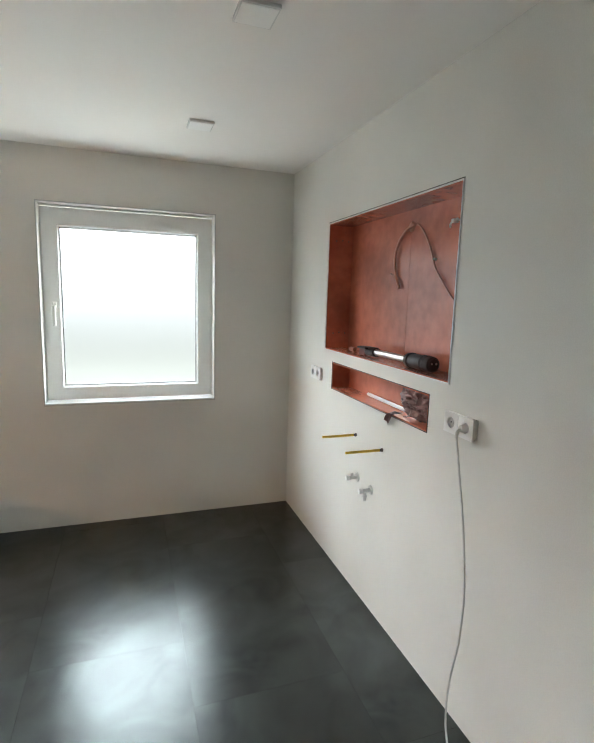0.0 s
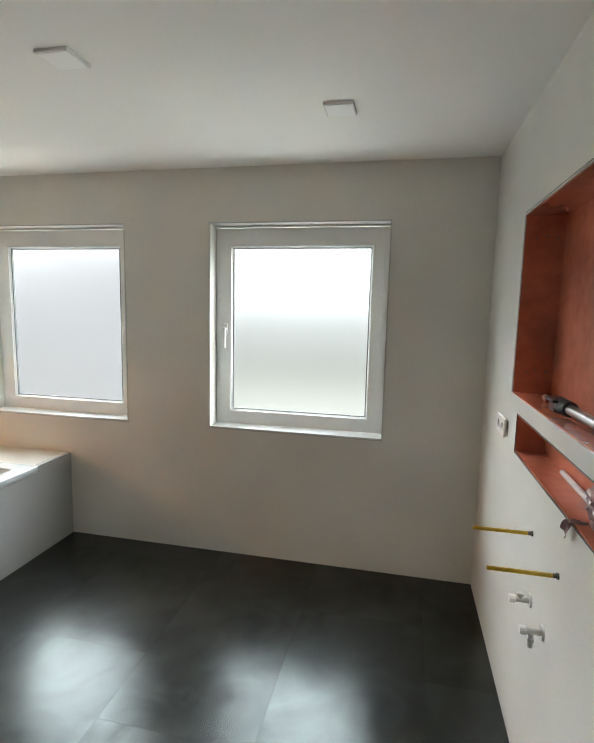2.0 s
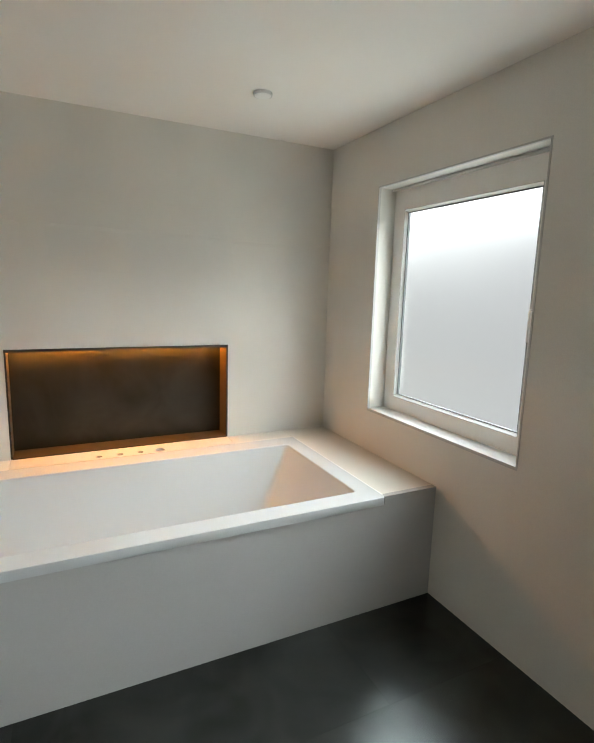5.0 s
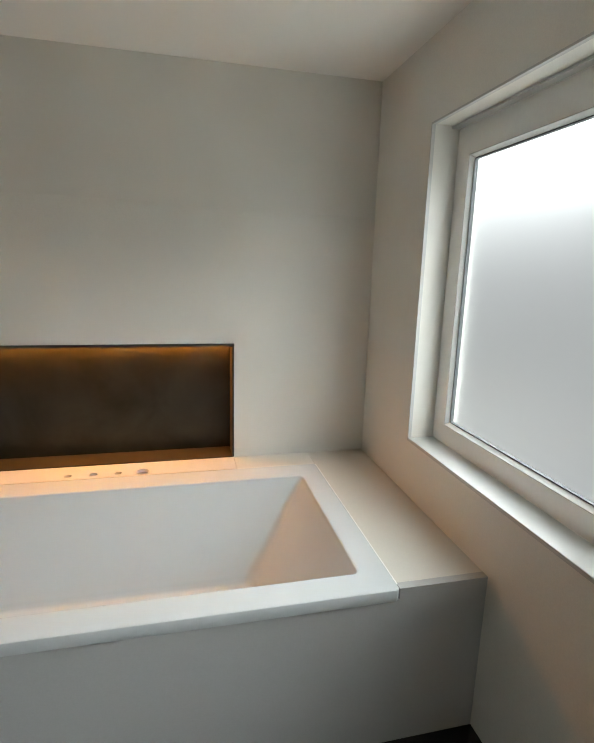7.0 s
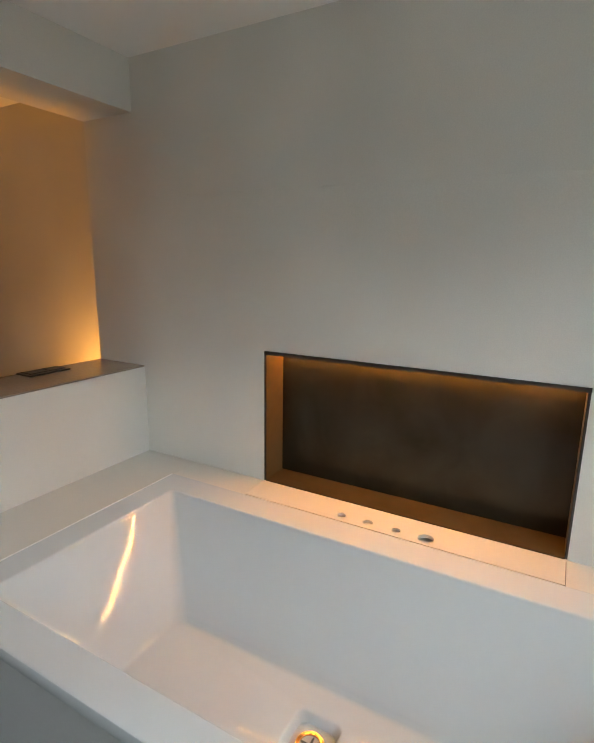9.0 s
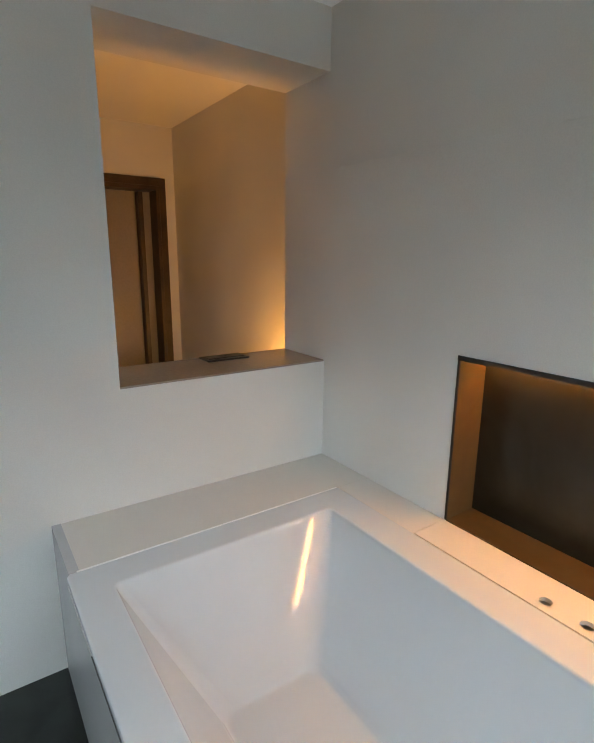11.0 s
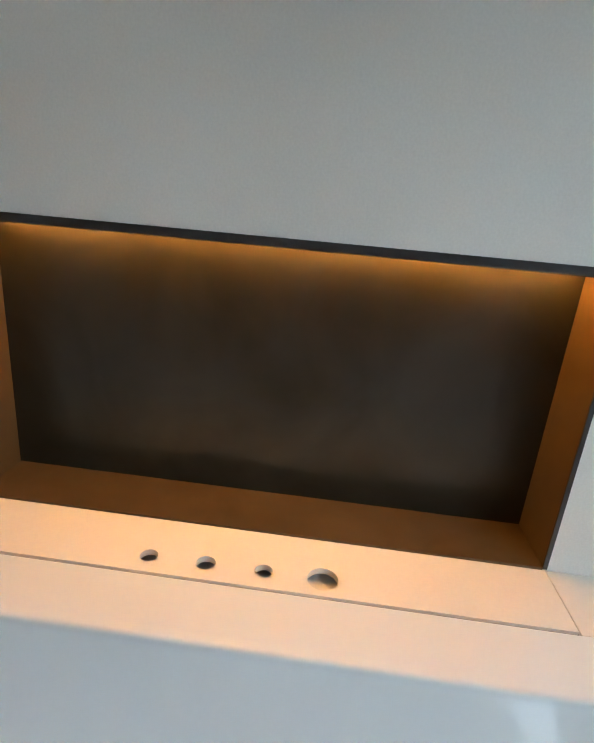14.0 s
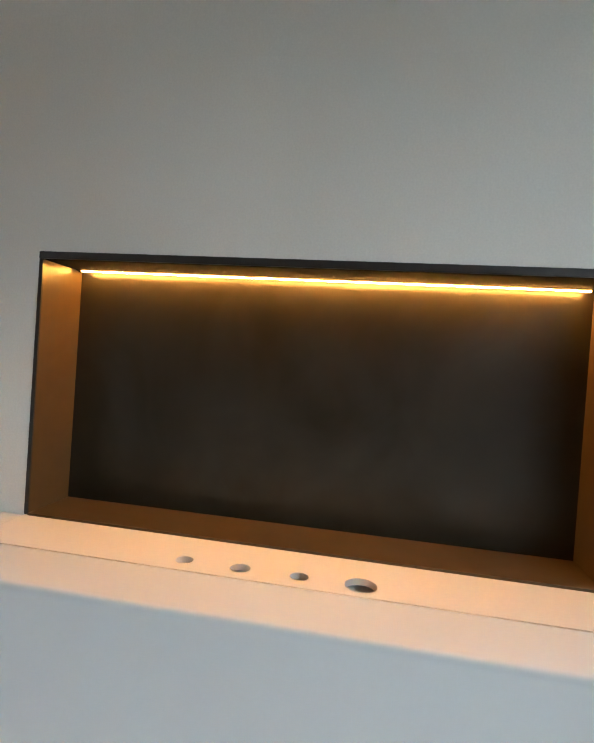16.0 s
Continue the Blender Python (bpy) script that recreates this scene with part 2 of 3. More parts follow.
def ring(center, axis, r_out, r_in, depth, n=32, bm=None):
    """A flat ring whose front lies at center, depth along axis."""
    bm = bm or bmesh.new()
    q = Vector(axis).to_track_quat("Z", "Y").to_matrix()
    rows = []
    for r, d in ((r_out, 0), (r_in, 0), (r_in, depth), (r_out, depth)):
        rows.append([bm.verts.new(Vector(center) + q @ Vector((r * math.cos(2 * math.pi * k / n), r * math.sin(2 * math.pi * k / n), d)))
                     for k in range(n)])
    for i in range(4):
        for k in range(n):
            bm.faces.new((rows[i][k], rows[i][(k + 1) % n], rows[(i + 1) % 4][(k + 1) % n], rows[(i + 1) % 4][k]))
    return bm


def tube(points, r, n=10, steps=8):
    """A round cable through points, smoothly."""
    p = [Vector(a) for a in points]
    p = [p[0] * 2 - p[1]] + p + [p[-1] * 2 - p[-2]]
    path = []
    for i in range(1, len(p) - 2):
        for k in range(steps):
            t = k / steps
            a, b, c, d = p[i - 1], p[i], p[i + 1], p[i + 2]
            path.append(0.5 * (2 * b + (c - a) * t + (2 * a - 5 * b + 4 * c - d) * t * t + (3 * b - a - 3 * c + d) * t ** 3))
    path.append(p[-2])
    bm = bmesh.new()
    rows, side = [], None
    for i, c in enumerate(path):
        d = (path[min(i + 1, len(path) - 1)] - path[max(i - 1, 0)]).normalized()
        side = (side - d * side.dot(d)).normalized() if side else d.orthogonal().normalized()
        up = d.cross(side)
        rows.append([bm.verts.new(c + r * (math.cos(2 * math.pi * k / n) * side + math.sin(2 * math.pi * k / n) * up)) for k in range(n)])
    for a, b in zip(rows, rows[1:]):
        for k in range(n):
            bm.faces.new((a[k], a[(k + 1) % n], b[(k + 1) % n], b[k]))
    bm.faces.new(rows[0]), bm.faces.new(rows[-1])
    return bm


def slab(axis, lo, hi, u, v, holes=()):
    """A wall of thickness lo..hi along axis, over u and z ranges, with rectangular openings through it."""
    us = sorted({*u, *[h[0] for h in holes], *[h[1] for h in holes]})
    vs = sorted({*v, *[h[2] for h in holes], *[h[3] for h in holes]})
    us = [a for a in us if u[0] <= a <= u[1]]
    vs = [a for a in vs if v[0] <= a <= v[1]]

    def solid(i, j):
        if not (0 <= i < len(us) - 1 and 0 <= j < len(vs) - 1):
            return False
        a, b = (us[i] + us[i + 1]) / 2, (vs[j] + vs[j + 1]) / 2
        return not any(h[0] < a < h[1] and h[2] < b < h[3] for h in holes)

    bm, made = bmesh.new(), {}

    def vert(d, a, b):
        k = (d, a, b)
        if k not in made:
            made[k] = bm.verts.new((d, a, b) if axis == "x" else (a, d, b))
        return made[k]

    for i in range(len(us) - 1):
        for j in range(len(vs) - 1):
            if not solid(i, j):
                continue
            a0, a1, b0, b1 = us[i], us[i + 1], vs[j], vs[j + 1]
            for d in (lo, hi):
                bm.faces.new((vert(d, a0, b0), vert(d, a1, b0), vert(d, a1, b1), vert(d, a0, b1)))
            for di, dj, p, q in ((-1, 0, (a0, b0), (a0, b1)), (1, 0, (a1, b0), (a1, b1)), (0, -1, (a0, b0), (a1, b0)), (0, 1, (a0, b1), (a1, b1))):
                if not solid(i + di, j + dj):
                    bm.faces.new((vert(lo, *p), vert(lo, *q), vert(hi, *q), vert(hi, *p)))
    return bm


def frame_bm(axis, lo, hi, outer, width, bevel=0.0):
    """Four mitred-looking bars round an opening."""
    a0, a1, b0, b1 = outer
    w = width if isinstance(width, tuple) else (width,) * 4
    return slab(axis, lo, hi, (a0, a1), (b0, b1), [(a0 + w[0], a1 - w[1], b0 + w[2], b1 - w[3])])


def structure(name, bm, mat, label, category):
    return tagged(mesh_object(name, bm, mat), label, category, kind="structure")


# ---- the shell of the room ----


def backdrop():
    """Quarter dome of sky and distance outside the windows."""
    bm, n, m = bmesh.new(), 36, 34
    rows = []
    for j in range(m + 1):
        e = radians(-80 + 170 * j / m)
        rows.append([bm.verts.new((DOME * math.cos(e) * math.cos(math.pi * k / n), DOME * math.cos(e) * math.sin(math.pi * k / n), DOME * math.sin(e))) for k in range(n + 1)])
    for p, q in zip(rows, rows[1:]):
        for k in range(n):
            bm.faces.new((p[k], p[k + 1], q[k + 1], q[k]))
    bmesh.ops.remove_doubles(bm, verts=bm.verts, dist=0.001)
    ob = mesh_object("backdrop", bm, OUTDOORS)
    ob.location = (-2.0, 3.9, 1.5)
    tagged(ob, "overcast sky over pale garden, dimmed low on both sides", "backdrop", kind="structure")


backdrop()
VN = (1.475, 2.732, 1.302, 2.060)    # large basin niche: y0 y1 z0 z1
vN = (1.596, 2.607, 1.074, 1.236)    # slim niche below it
BN = (1.464, 2.708, Z_DECK + 0.002, 1.211)   # bath niche
structure("wall_north", slab("y", Y_WIN, 3.665, (X_WEST - 0.2, 0.35), (-0.05, Z_CEIL + 0.03), [w for w in WIN]), PLASTER,
          "off-white plastered wall with two square windows", "wall")
structure("wall_east", slab("x", X_EAST, 0.165, (Y_BACK - 0.2, Y_WIN), (-0.05, Z_CEIL + 0.03), [VN, vN]), PLASTER,
          "off-white plastered basin wall with two recessed niches", "wall")
wall_bath = structure("wall_bath", slab("x", X_WEST + 0.001, X_TUB, (Y_PARTB, Y_WIN), (-0.05, Z_CEIL + 0.03), [BN]), PLASTER,
          "off-white plastered wall behind the bathtub with niche", "wall")


def filled_joint(y0, y1, z, drop):
    """A filled board joint under the plaster: a long feathered rise that ends in a soft edge."""
    bm, rows, n = bmesh.new(), [], 14
    for dx, dz in ((-0.002, -0.24), (0.0003, -0.22), (0.0015, -0.10), (0.0032, -0.004), (0.0027, 0.002), (0.0003, 0.020), (-0.002, 0.022)):
        rows.append([bm.verts.new((X_TUB + (dx if 0 < k < n else -0.002), y0 + (y1 - y0) * k / n, z + dz - drop * k / n + 0.003 * math.sin(1.7 * k + y0))) for k in range(n + 1)])
    for p, q in zip(rows, rows[1:]):
        for k in range(n):
            bm.faces.new((p[k], p[k + 1], q[k + 1], q[k]))
    part("plaster_joint", bm, PLASTER, wall_bath, smooth=True)


filled_joint(0.75, 1.60, 1.872, 0.006)
filled_joint(1.66, 2.705, 1.866, 0.012)
filled_joint(2.712, 3.41, 1.838, -0.004)
structure("wall_west", slab("x", X_WEST - 0.2, X_WEST, (Y_BACK - 0.2, Y_WIN), (-0.05, Z_CEIL + 0.03)), PLASTER, "plain plastered wall of the toilet room", "wall")
structure("wall_partition", slab("y", Y_PARTB, Y_PART, (X_TUB, -1.95), (-0.05, Z_CEIL + 0.03), [(X_TUB - 0.01, -3.022, 1.056, 2.270)]), PLASTER,
          "thick plastered partition with a wide opening above a ledge", "wall")
structure("wall_side", slab("x", -2.10, -1.95, (Y_BACK, Y_PARTB), (-0.05, Z_CEIL + 0.03)), PLASTER, "plain plastered wall between entrance and toilet room", "wall")
DOOR = (-4.01, -3.06, -0.06, 2.09)
structure("wall_south", slab("y", Y_BACK - 0.2, Y_BACK, (X_WEST, 0.0), (-0.05, Z_CEIL + 0.03), [DOOR]), PLASTER, "plastered end wall with a dark-framed doorway", "wall")
structure("ceiling", box(X_WEST - 0.2, 0.35, Y_BACK - 0.2, 3.76, Z_CEIL, Z_CEIL + 0.2), CEILING, "smooth white painted ceiling", "ceiling")
floor = structure("floor", box(X_WEST - 0.2, 0.35, Y_BACK - 0.2, 3.76, -0.2, -0.003), GROUT, "dark anthracite large-format tiled floor", "floor")


# ---- windows ----
def window(name, x0, x1, z0, z1, handle_left):
    w = empty(name, (x0 + x1) / 2, 3.54, z0)
    tagged(w, "white plastic window with frosted pane, closed", "window", kind="structure")
    fy = 3.553
    # white edge bead round the reveal, a few millimetres proud of the plaster
    part("edge_bead", frame_bm("y", Y_WIN - 0.003, Y_WIN + 0.012, (x0 - 0.006, x1 + 0.006, z0 - 0.006, z1 + 0.006), 0.0075), BEAD, w)
    part("window_sill", box(x0 + 0.002, x1 - 0.002, Y_WIN - 0.004, fy, z0 + 0.002, z0 + 0.010, 0.002), BEAD, w, "smooth white window sill")
    part("head_strip", box(x0 + 0.002, x1 - 0.002, fy - 0.035, fy, z1 - 0.012, z1 - 0.002, 0.002), BEAD, w)
    part("window_frame", frame_bm("y", fy, fy + 0.07, (x0 + 0.002, x1 - 0.002, z0 + 0.011, z1 - 0.013), (0.038, 0.038, 0.034, 0.038)), PVC, w)
    s0, s1, t0, t1 = x0 + 0.034, x1 - 0.034, z0 + 0.036, z1 - 0.044
    sash = part("sash", frame_bm("y", fy - 0.006, fy + 0.03, (s0, s1, t0, t1), (0.066, 0.066, 0.060, 0.080)), PVC, w)
    g = (s0 + 0.066, s1 - 0.066, t0 + 0.060, t1 - 0.080)
    # sloping glazing bead, gasket and pane
    bm = bmesh.new()
    rows = []
    for d, y in ((-0.001, fy - 0.0065), (0.002, fy - 0.0065), (0.014, fy + 0.012), (0.014, fy + 0.026), (-0.001, fy + 0.026)):
        rows.append([bm.verts.new(p) for p in ((g[0] + d, y, g[2] + d), (g[1] - d, y, g[2] + d), (g[1] - d, y, g[3] - d), (g[0] + d, y, g[3] - d))])
    for k in range(5):
        for q in range(4):
            bm.faces.new((rows[k][q], rows[k][(q + 1) % 4], rows[(k + 1) % 5][(q + 1) % 4], rows[(k + 1) % 5][q]))
    part("glazing_bead", bm, BEAD, w)
    part("gasket", frame_bm("y", fy + 0.0105, fy + 0.0252, (g[0] + 0.0142, g[1] - 0.0142, g[2] + 0.0142, g[3] - 0.0142), 0.0038), GASKET, w, "black rubber gasket")
    pane = part("pane", box(g[0] + 0.012, g[1] - 0.012, fy + 0.0255, fy + 0.033, g[2] + 0.012, g[3] - 0.012), FROSTED, w, "frosted glass pane")
    pane.visible_shadow = False
    hx = s0 + 0.036 if handle_left else s1 - 0.034
    hz = 1.505
    h = part("handle", box(hx - 0.014, hx + 0.014, fy - 0.018, fy - 0.0055, hz - 0.035, hz + 0.035, 0.004), SOCKET, w, "white window handle")
    part("lever", box(hx - 0.010, hx + 0.010, fy - 0.050, fy - 0.034, hz - 0.125, hz + 0.012, 0.006, 3, cyl((hx, fy - 0.017, hz), (hx, fy - 0.036, hz), 0.009)), SOCKET, h)
    return w


window("window_1", *WIN[0], True)
window("window_2", *WIN[1], False)


# ---- bath surround, bathtub, lit niche ----
T_X0, T_X1, T_Y0, T_Y1 = -3.783, -2.7445, 1.048, 3.113   # outer rim of the tub


def rounded(x0, x1, y0, y1, r, z, segs=8):
    pts = []
    for cx, cy, a in ((x1 - r, y1 - r, 0), (x0 + r, y1 - r, 90), (x0 + r, y0 + r, 180), (x1 - r, y0 + r, 270)):
        for k in range(segs + 1):
            t = radians(a + 90 * k / segs)
            pts.append((cx + r * math.cos(t), cy + r * math.sin(t), z))
    return pts


def loft(rings, cap=True):
    bm = bmesh.new()
    rows = [[bm.verts.new(p) for p in r] for r in rings]
    n = len(rows[0])
    for a, b in zip(rows, rows[1:]):
        for k in range(n):
            bm.faces.new((a[k], a[(k + 1) % n], b[(k + 1) % n], b[k]))
    if cap:
        bm.faces.new(rows[-1])
    return bm


def bathtub():
    zt = Z_DECK + 0.0012
    I = (-3.652, -2.854, 1.167, 3.012)      # opening at the rim
    B = (-3.388, -3.060, 1.430, 2.724)      # flat bottom
    tub = empty("bathtub", -3.26, 2.08, 0.10)
    tagged(tub, "large white acrylic built-in bathtub, empty and clean", "bathtub")

    def between(f, r, z):
        return rounded(*[I[k] + (B[k] - I[k]) * f for k in range(4)], r, z)

    def slope(f):
        return zt - 0.0055 - f * 0.3625

    D = (-3.296, -3.146, 2.022, 2.172)      # sunken drain pocket
    rings = [
        rounded(T_X0 + 0.02, T_X1 - 0.02, T_Y0 + 0.02, T_Y1 - 0.02, 0.010, zt - 0.042),
        rounded(T_X0 + 0.002, T_X1 - 0.002, T_Y0 + 0.002, T_Y1 - 0.002, 0.012, zt - 0.042),
        rounded(T_X0, T_X1, T_Y0, T_Y1, 0.016, zt - 0.039),
        rounded(T_X0, T_X1, T_Y0, T_Y1, 0.016, zt - 0.0035),
        rounded(T_X0 + 0.0005, T_X1 - 0.0010, T_Y0 + 0.0005, T_Y1 - 0.0005, 0.015, zt - 0.0012),
        rounded(T_X0 + 0.0012, T_X1 - 0.0035, T_Y0 + 0.0012, T_Y1 - 0.0012, 0.012, zt),
        rounded(T_X0 + 0.006, T_X1 - 0.008, T_Y0 + 0.006, T_Y1 - 0.006, 0.012, zt),
        between(-0.040, 0.026, zt), between(-0.029, 0.026, zt), between(-0.020, 0.025, zt - 0.0003), between(-0.009, 0.024, zt - 0.0014), between(0.000, 0.024, zt - 0.0032), between(0.006, 0.023, zt - 0.0055), between(0.012, 0.022, zt - 0.0090),
        between(0.020, 0.022, zt - 0.0125), between(0.030, 0.022, slope(0.030)),
        between(0.202, 0.028, slope(0.202)), between(0.533, 0.038, slope(0.533)), between(0.88, 0.046, slope(0.88)), between(0.92, 0.047, slope(0.92)),
        between(0.957, 0.048, slope(0.95)), between(0.985, 0.048, 0.2355), between(1.015, 0.048, 0.2310), between(1.05, 0.046, 0.2290),
        rounded(D[0] - 0.004, D[1] + 0.004, D[2] - 0.004, D[3] + 0.004, 0.032, 0.2280), rounded(*D, 0.03, 0.2264), rounded(D[0] + 0.004, D[1] - 0.004, D[2] + 0.004, D[3] - 0.004, 0.028, 0.222),
        rounded(D[0] + 0.014, D[1] - 0.014, D[2] + 0.014, D[3] - 0.014, 0.026, 0.195),
    ]
    part("shell", loft(rings), ACRYLIC, tub, smooth=True)
    c = (-3.215, 2.098)
    drain = part("drain", ring((c[0], c[1], 0.205), (0, 0, -1), 0.043, 0.032, 0.008), BRASS, tub, "open brass drain ring", smooth=True)
    part("drain_cup", cyl((c[0], c[1], 0.1965), (c[0], c[1], 0.199), 0.033), SOCKET_IN, drain)
    bm = box(c[0] - 0.003, c[0] + 0.003, c[1] - 0.03, c[1] + 0.03, 0.199, 0.202)
    part("drain_cross", box(c[0] - 0.026, c[0] + 0.004, c[1] - 0.003, c[1] + 0.003, 0.1992, 0.2022, bm=bm), GASKET, drain)
    return tub


bathtub()
clip = tagged(mesh_object("metal_clip", box(-3.095, -3.075, 1.838, 1.868, 0.2292, 0.2322, 0.001), STEEL), "small steel clip lying in the bathtub", "clip")
part("clip_end", box(-3.092, -3.078, 1.8315, 1.8375, 0.2292, 0.2352, 0.001), DARK_STEEL, clip)



def surround():
    s = empty("bath_surround", -3.3, 2.08, 0)
    tagged(s, "off-white plastered bath surround with wide flat deck", "bath surround")
    z = Z_DECK
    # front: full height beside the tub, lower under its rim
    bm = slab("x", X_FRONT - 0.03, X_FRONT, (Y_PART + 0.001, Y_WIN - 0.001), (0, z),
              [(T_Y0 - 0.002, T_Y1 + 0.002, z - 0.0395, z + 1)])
    part("front_panel", bm, SHADED_PANEL, s)
    part("deck_end", box(X_TUB + 0.001, X_FRONT - 0.0305, T_Y1 + 0.0012, Y_WIN - 0.001, z - 0.03, z, 0.0008, 1), DECK, s)
    part("deck_end", box(X_TUB + 0.001, X_FRONT - 0.0305, Y_PART + 0.001, T_Y0 - 0.0012, z - 0.03, z, 0.0008, 1), DECK, s)
    part("deck_side", box(X_TUB + 0.001, T_X0 - 0.001, 2.7075, T_Y1 + 0.001, z - 0.03, z, 0.001, 1), DECK, s)
    part("deck_side", box(X_TUB + 0.001, T_X0 - 0.001, T_Y0 - 0.001, 1.4625, z - 0.03, z, 0.001, 1), DECK, s)
    part("carcass", box(X_TUB + 0.01, T_X0 - 0.01, 1.2, 2.9, 0.545, 0.572), SOCKET_IN, s)
    part("joint_seal", box(T_X0 - 0.012, T_X0 + 0.002, 1.4635, 2.712, z - 0.010, z - 0.006), VOID, s)
    part("silicone_bead", box(T_X0 + 0.004, T_X1 - 0.03, T_Y0 - 0.0035, T_Y0 + 0.0030, z - 0.002, z + 0.0032, 0.0012), SOCKET, s, "white silicone bead")
    part("silicone_bead", box(T_X0 + 0.004, T_X1 - 0.03, T_Y1 - 0.0020, T_Y1 + 0.0030, z - 0.002, z + 0.0024, 0.0010), SOCKET, s, "white silicone bead")
    part("joint_seal", box(X_TUB + 0.002, T_X0 - 0.0125, 2.7056, 2.7073, z - 0.010, z - 0.006), VOID, s)
    # removable cover with four round tap holes
    bm = bmesh.new()
    x0, x1, y0, y1 = X_TUB + 0.002, T_X0 - 0.0075, 1.464, 2.7055
    loops = [[(x0, y0), (x1, y0), (x1, y1), (x0, y1)]]
    for y, r in ((1.908, 0.0175), (2.021, 0.0195), (2.135, 0.0175), (2.249, 0.030)):
        loops.append([(-3.834 + r * math.cos(2 * math.pi * k / 28), y + r * math.sin(2 * math.pi * k / 28)) for k in range(28)])
    edges = []
    for lp in loops:
        vs = [bm.verts.new((a, b, z)) for a, b in lp]
        edges += [bm.edges.new((vs[k], vs[(k + 1) % len(vs)])) for k in range(len(vs))]
    bmesh.ops.triangle_fill(bm, edges=edges, use_beauty=True)
    ex = bmesh.ops.extrude_face_region(bm, geom=list(bm.faces))
    bmesh.ops.translate(bm, vec=(0, 0, -0.013), verts=[v for v in ex["geom"] if isinstance(v, bmesh.types.BMVert)])
    part("tap_cover", bm, DECK, s, "loose cover strip with four drilled tap holes")


surround()


def bath_niche():
    y0, y1, z0, z1 = BN
    n = empty("wall_niche", X_TUB, (y0 + y1) / 2, z0)
    tagged(n, "dark tiled wall niche with warm LED strip", "wall niche")
    xb, t = X_WEST + 0.004, 0.006
    part("back_panel", box(xb - 0.002, xb + t, y0 + 0.001, y1 - 0.001, z0, z1 - 0.001), NICHE_TILE, n)
    part("side_panel", box(xb + t + 0.001, X_TUB - 0.001, y0 + 0.001, y0 + t, z0, z1 - 0.001), LIT_NICHE_TILE, n)
    part("side_panel", box(xb + t + 0.001, X_TUB - 0.001, y1 - t, y1 - 0.001, z0, z1 - 0.001), LIT_NICHE_TILE, n)
    part("base_panel", box(xb + t + 0.001, X_TUB + 0.001, y0 + t + 0.001, y1 - t - 0.001, z0 - 0.004, z0 + 0.003), LIT_NICHE_TILE, n)
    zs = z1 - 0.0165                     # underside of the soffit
    part("soffit", box(xb + t + 0.001, X_TUB - 0.001, y0 + t + 0.001, y1 - t - 0.001, zs, z1 - 0.001), DARKENED_SOFFIT, n)
    part("edge_trim", box(X_TUB - 0.002, X_TUB + 0.003, y0 - 0.002, y1 + 0.002, z1 - 0.0155, z1 + 0.001), EDGE, n, "thin black edge trim")
    part("edge_trim", box(X_TUB - 0.002, X_TUB + 0.003, y0 - 0.001, y0 + 0.008, z0 + 0.001, z1 - 0.0157), EDGE, n)
    part("edge_trim", box(X_TUB - 0.002, X_TUB + 0.003, y1 - 0.008, y1 + 0.001, z0 + 0.001, z1 - 0.0157), EDGE, n)
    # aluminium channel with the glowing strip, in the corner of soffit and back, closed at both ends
    # channel and caps take the soffit's darkened colour
    ch = part("led_channel", box(xb + t + 0.0195, xb + t + 0.0300, y0 + t + 0.002, y1 - t - 0.002, zs - 0.0016, zs - 0.0002), DARKENED_SOFFIT, n)
    part("led_strip", box(xb + t + 0.0205, xb + t + 0.0290, y0 + 0.022, y1 - 0.022, zs - 0.0042, zs - 0.0018, 0.0005), LED, ch, "glowing warm LED strip")
    for ya, yb in ((y0 + 0.014, y0 + 0.0215), (y1 - 0.0215, y1 - 0.014)):
        part("end_cap", box(xb + t + 0.0202, xb + t + 0.0293, ya, yb, zs - 0.0052, zs - 0.0017, 0.0008), DARKENED_SOFFIT, ch)


bath_niche()


# ---- toilet room behind the partition ----
def flush_plate():
    f = tagged(mesh_object("flush_plate", box(-3.675, -3.465, 0.395, 0.505, 1.0652, 1.0727, 0.003), BLACK), "dark flush plate lying on the partition ledge", "flush plate")
    part("button", box(-3.660, -3.580, 0.415, 0.485, 1.0732, 1.0767, 0.002), BLACK, f)
    part("button", box(-3.570, -3.480, 0.415, 0.485, 1.0732, 1.0767, 0.002), BLACK, f)


flush_plate()
LEDGE = material("ledge_stone", (0.34, 0.29, 0.235), 0.22, var=0.06, scale=3, fine=60, bump=0.02)
structure("ledge", box(X_TUB + 0.001, -3.0225, Y_PARTB - 0.003, Y_PART - 0.002, 1.0565, 1.0645, 0.001, 1), LEDGE, "smooth brown-grey stone ledge in the partition opening", "ledge")


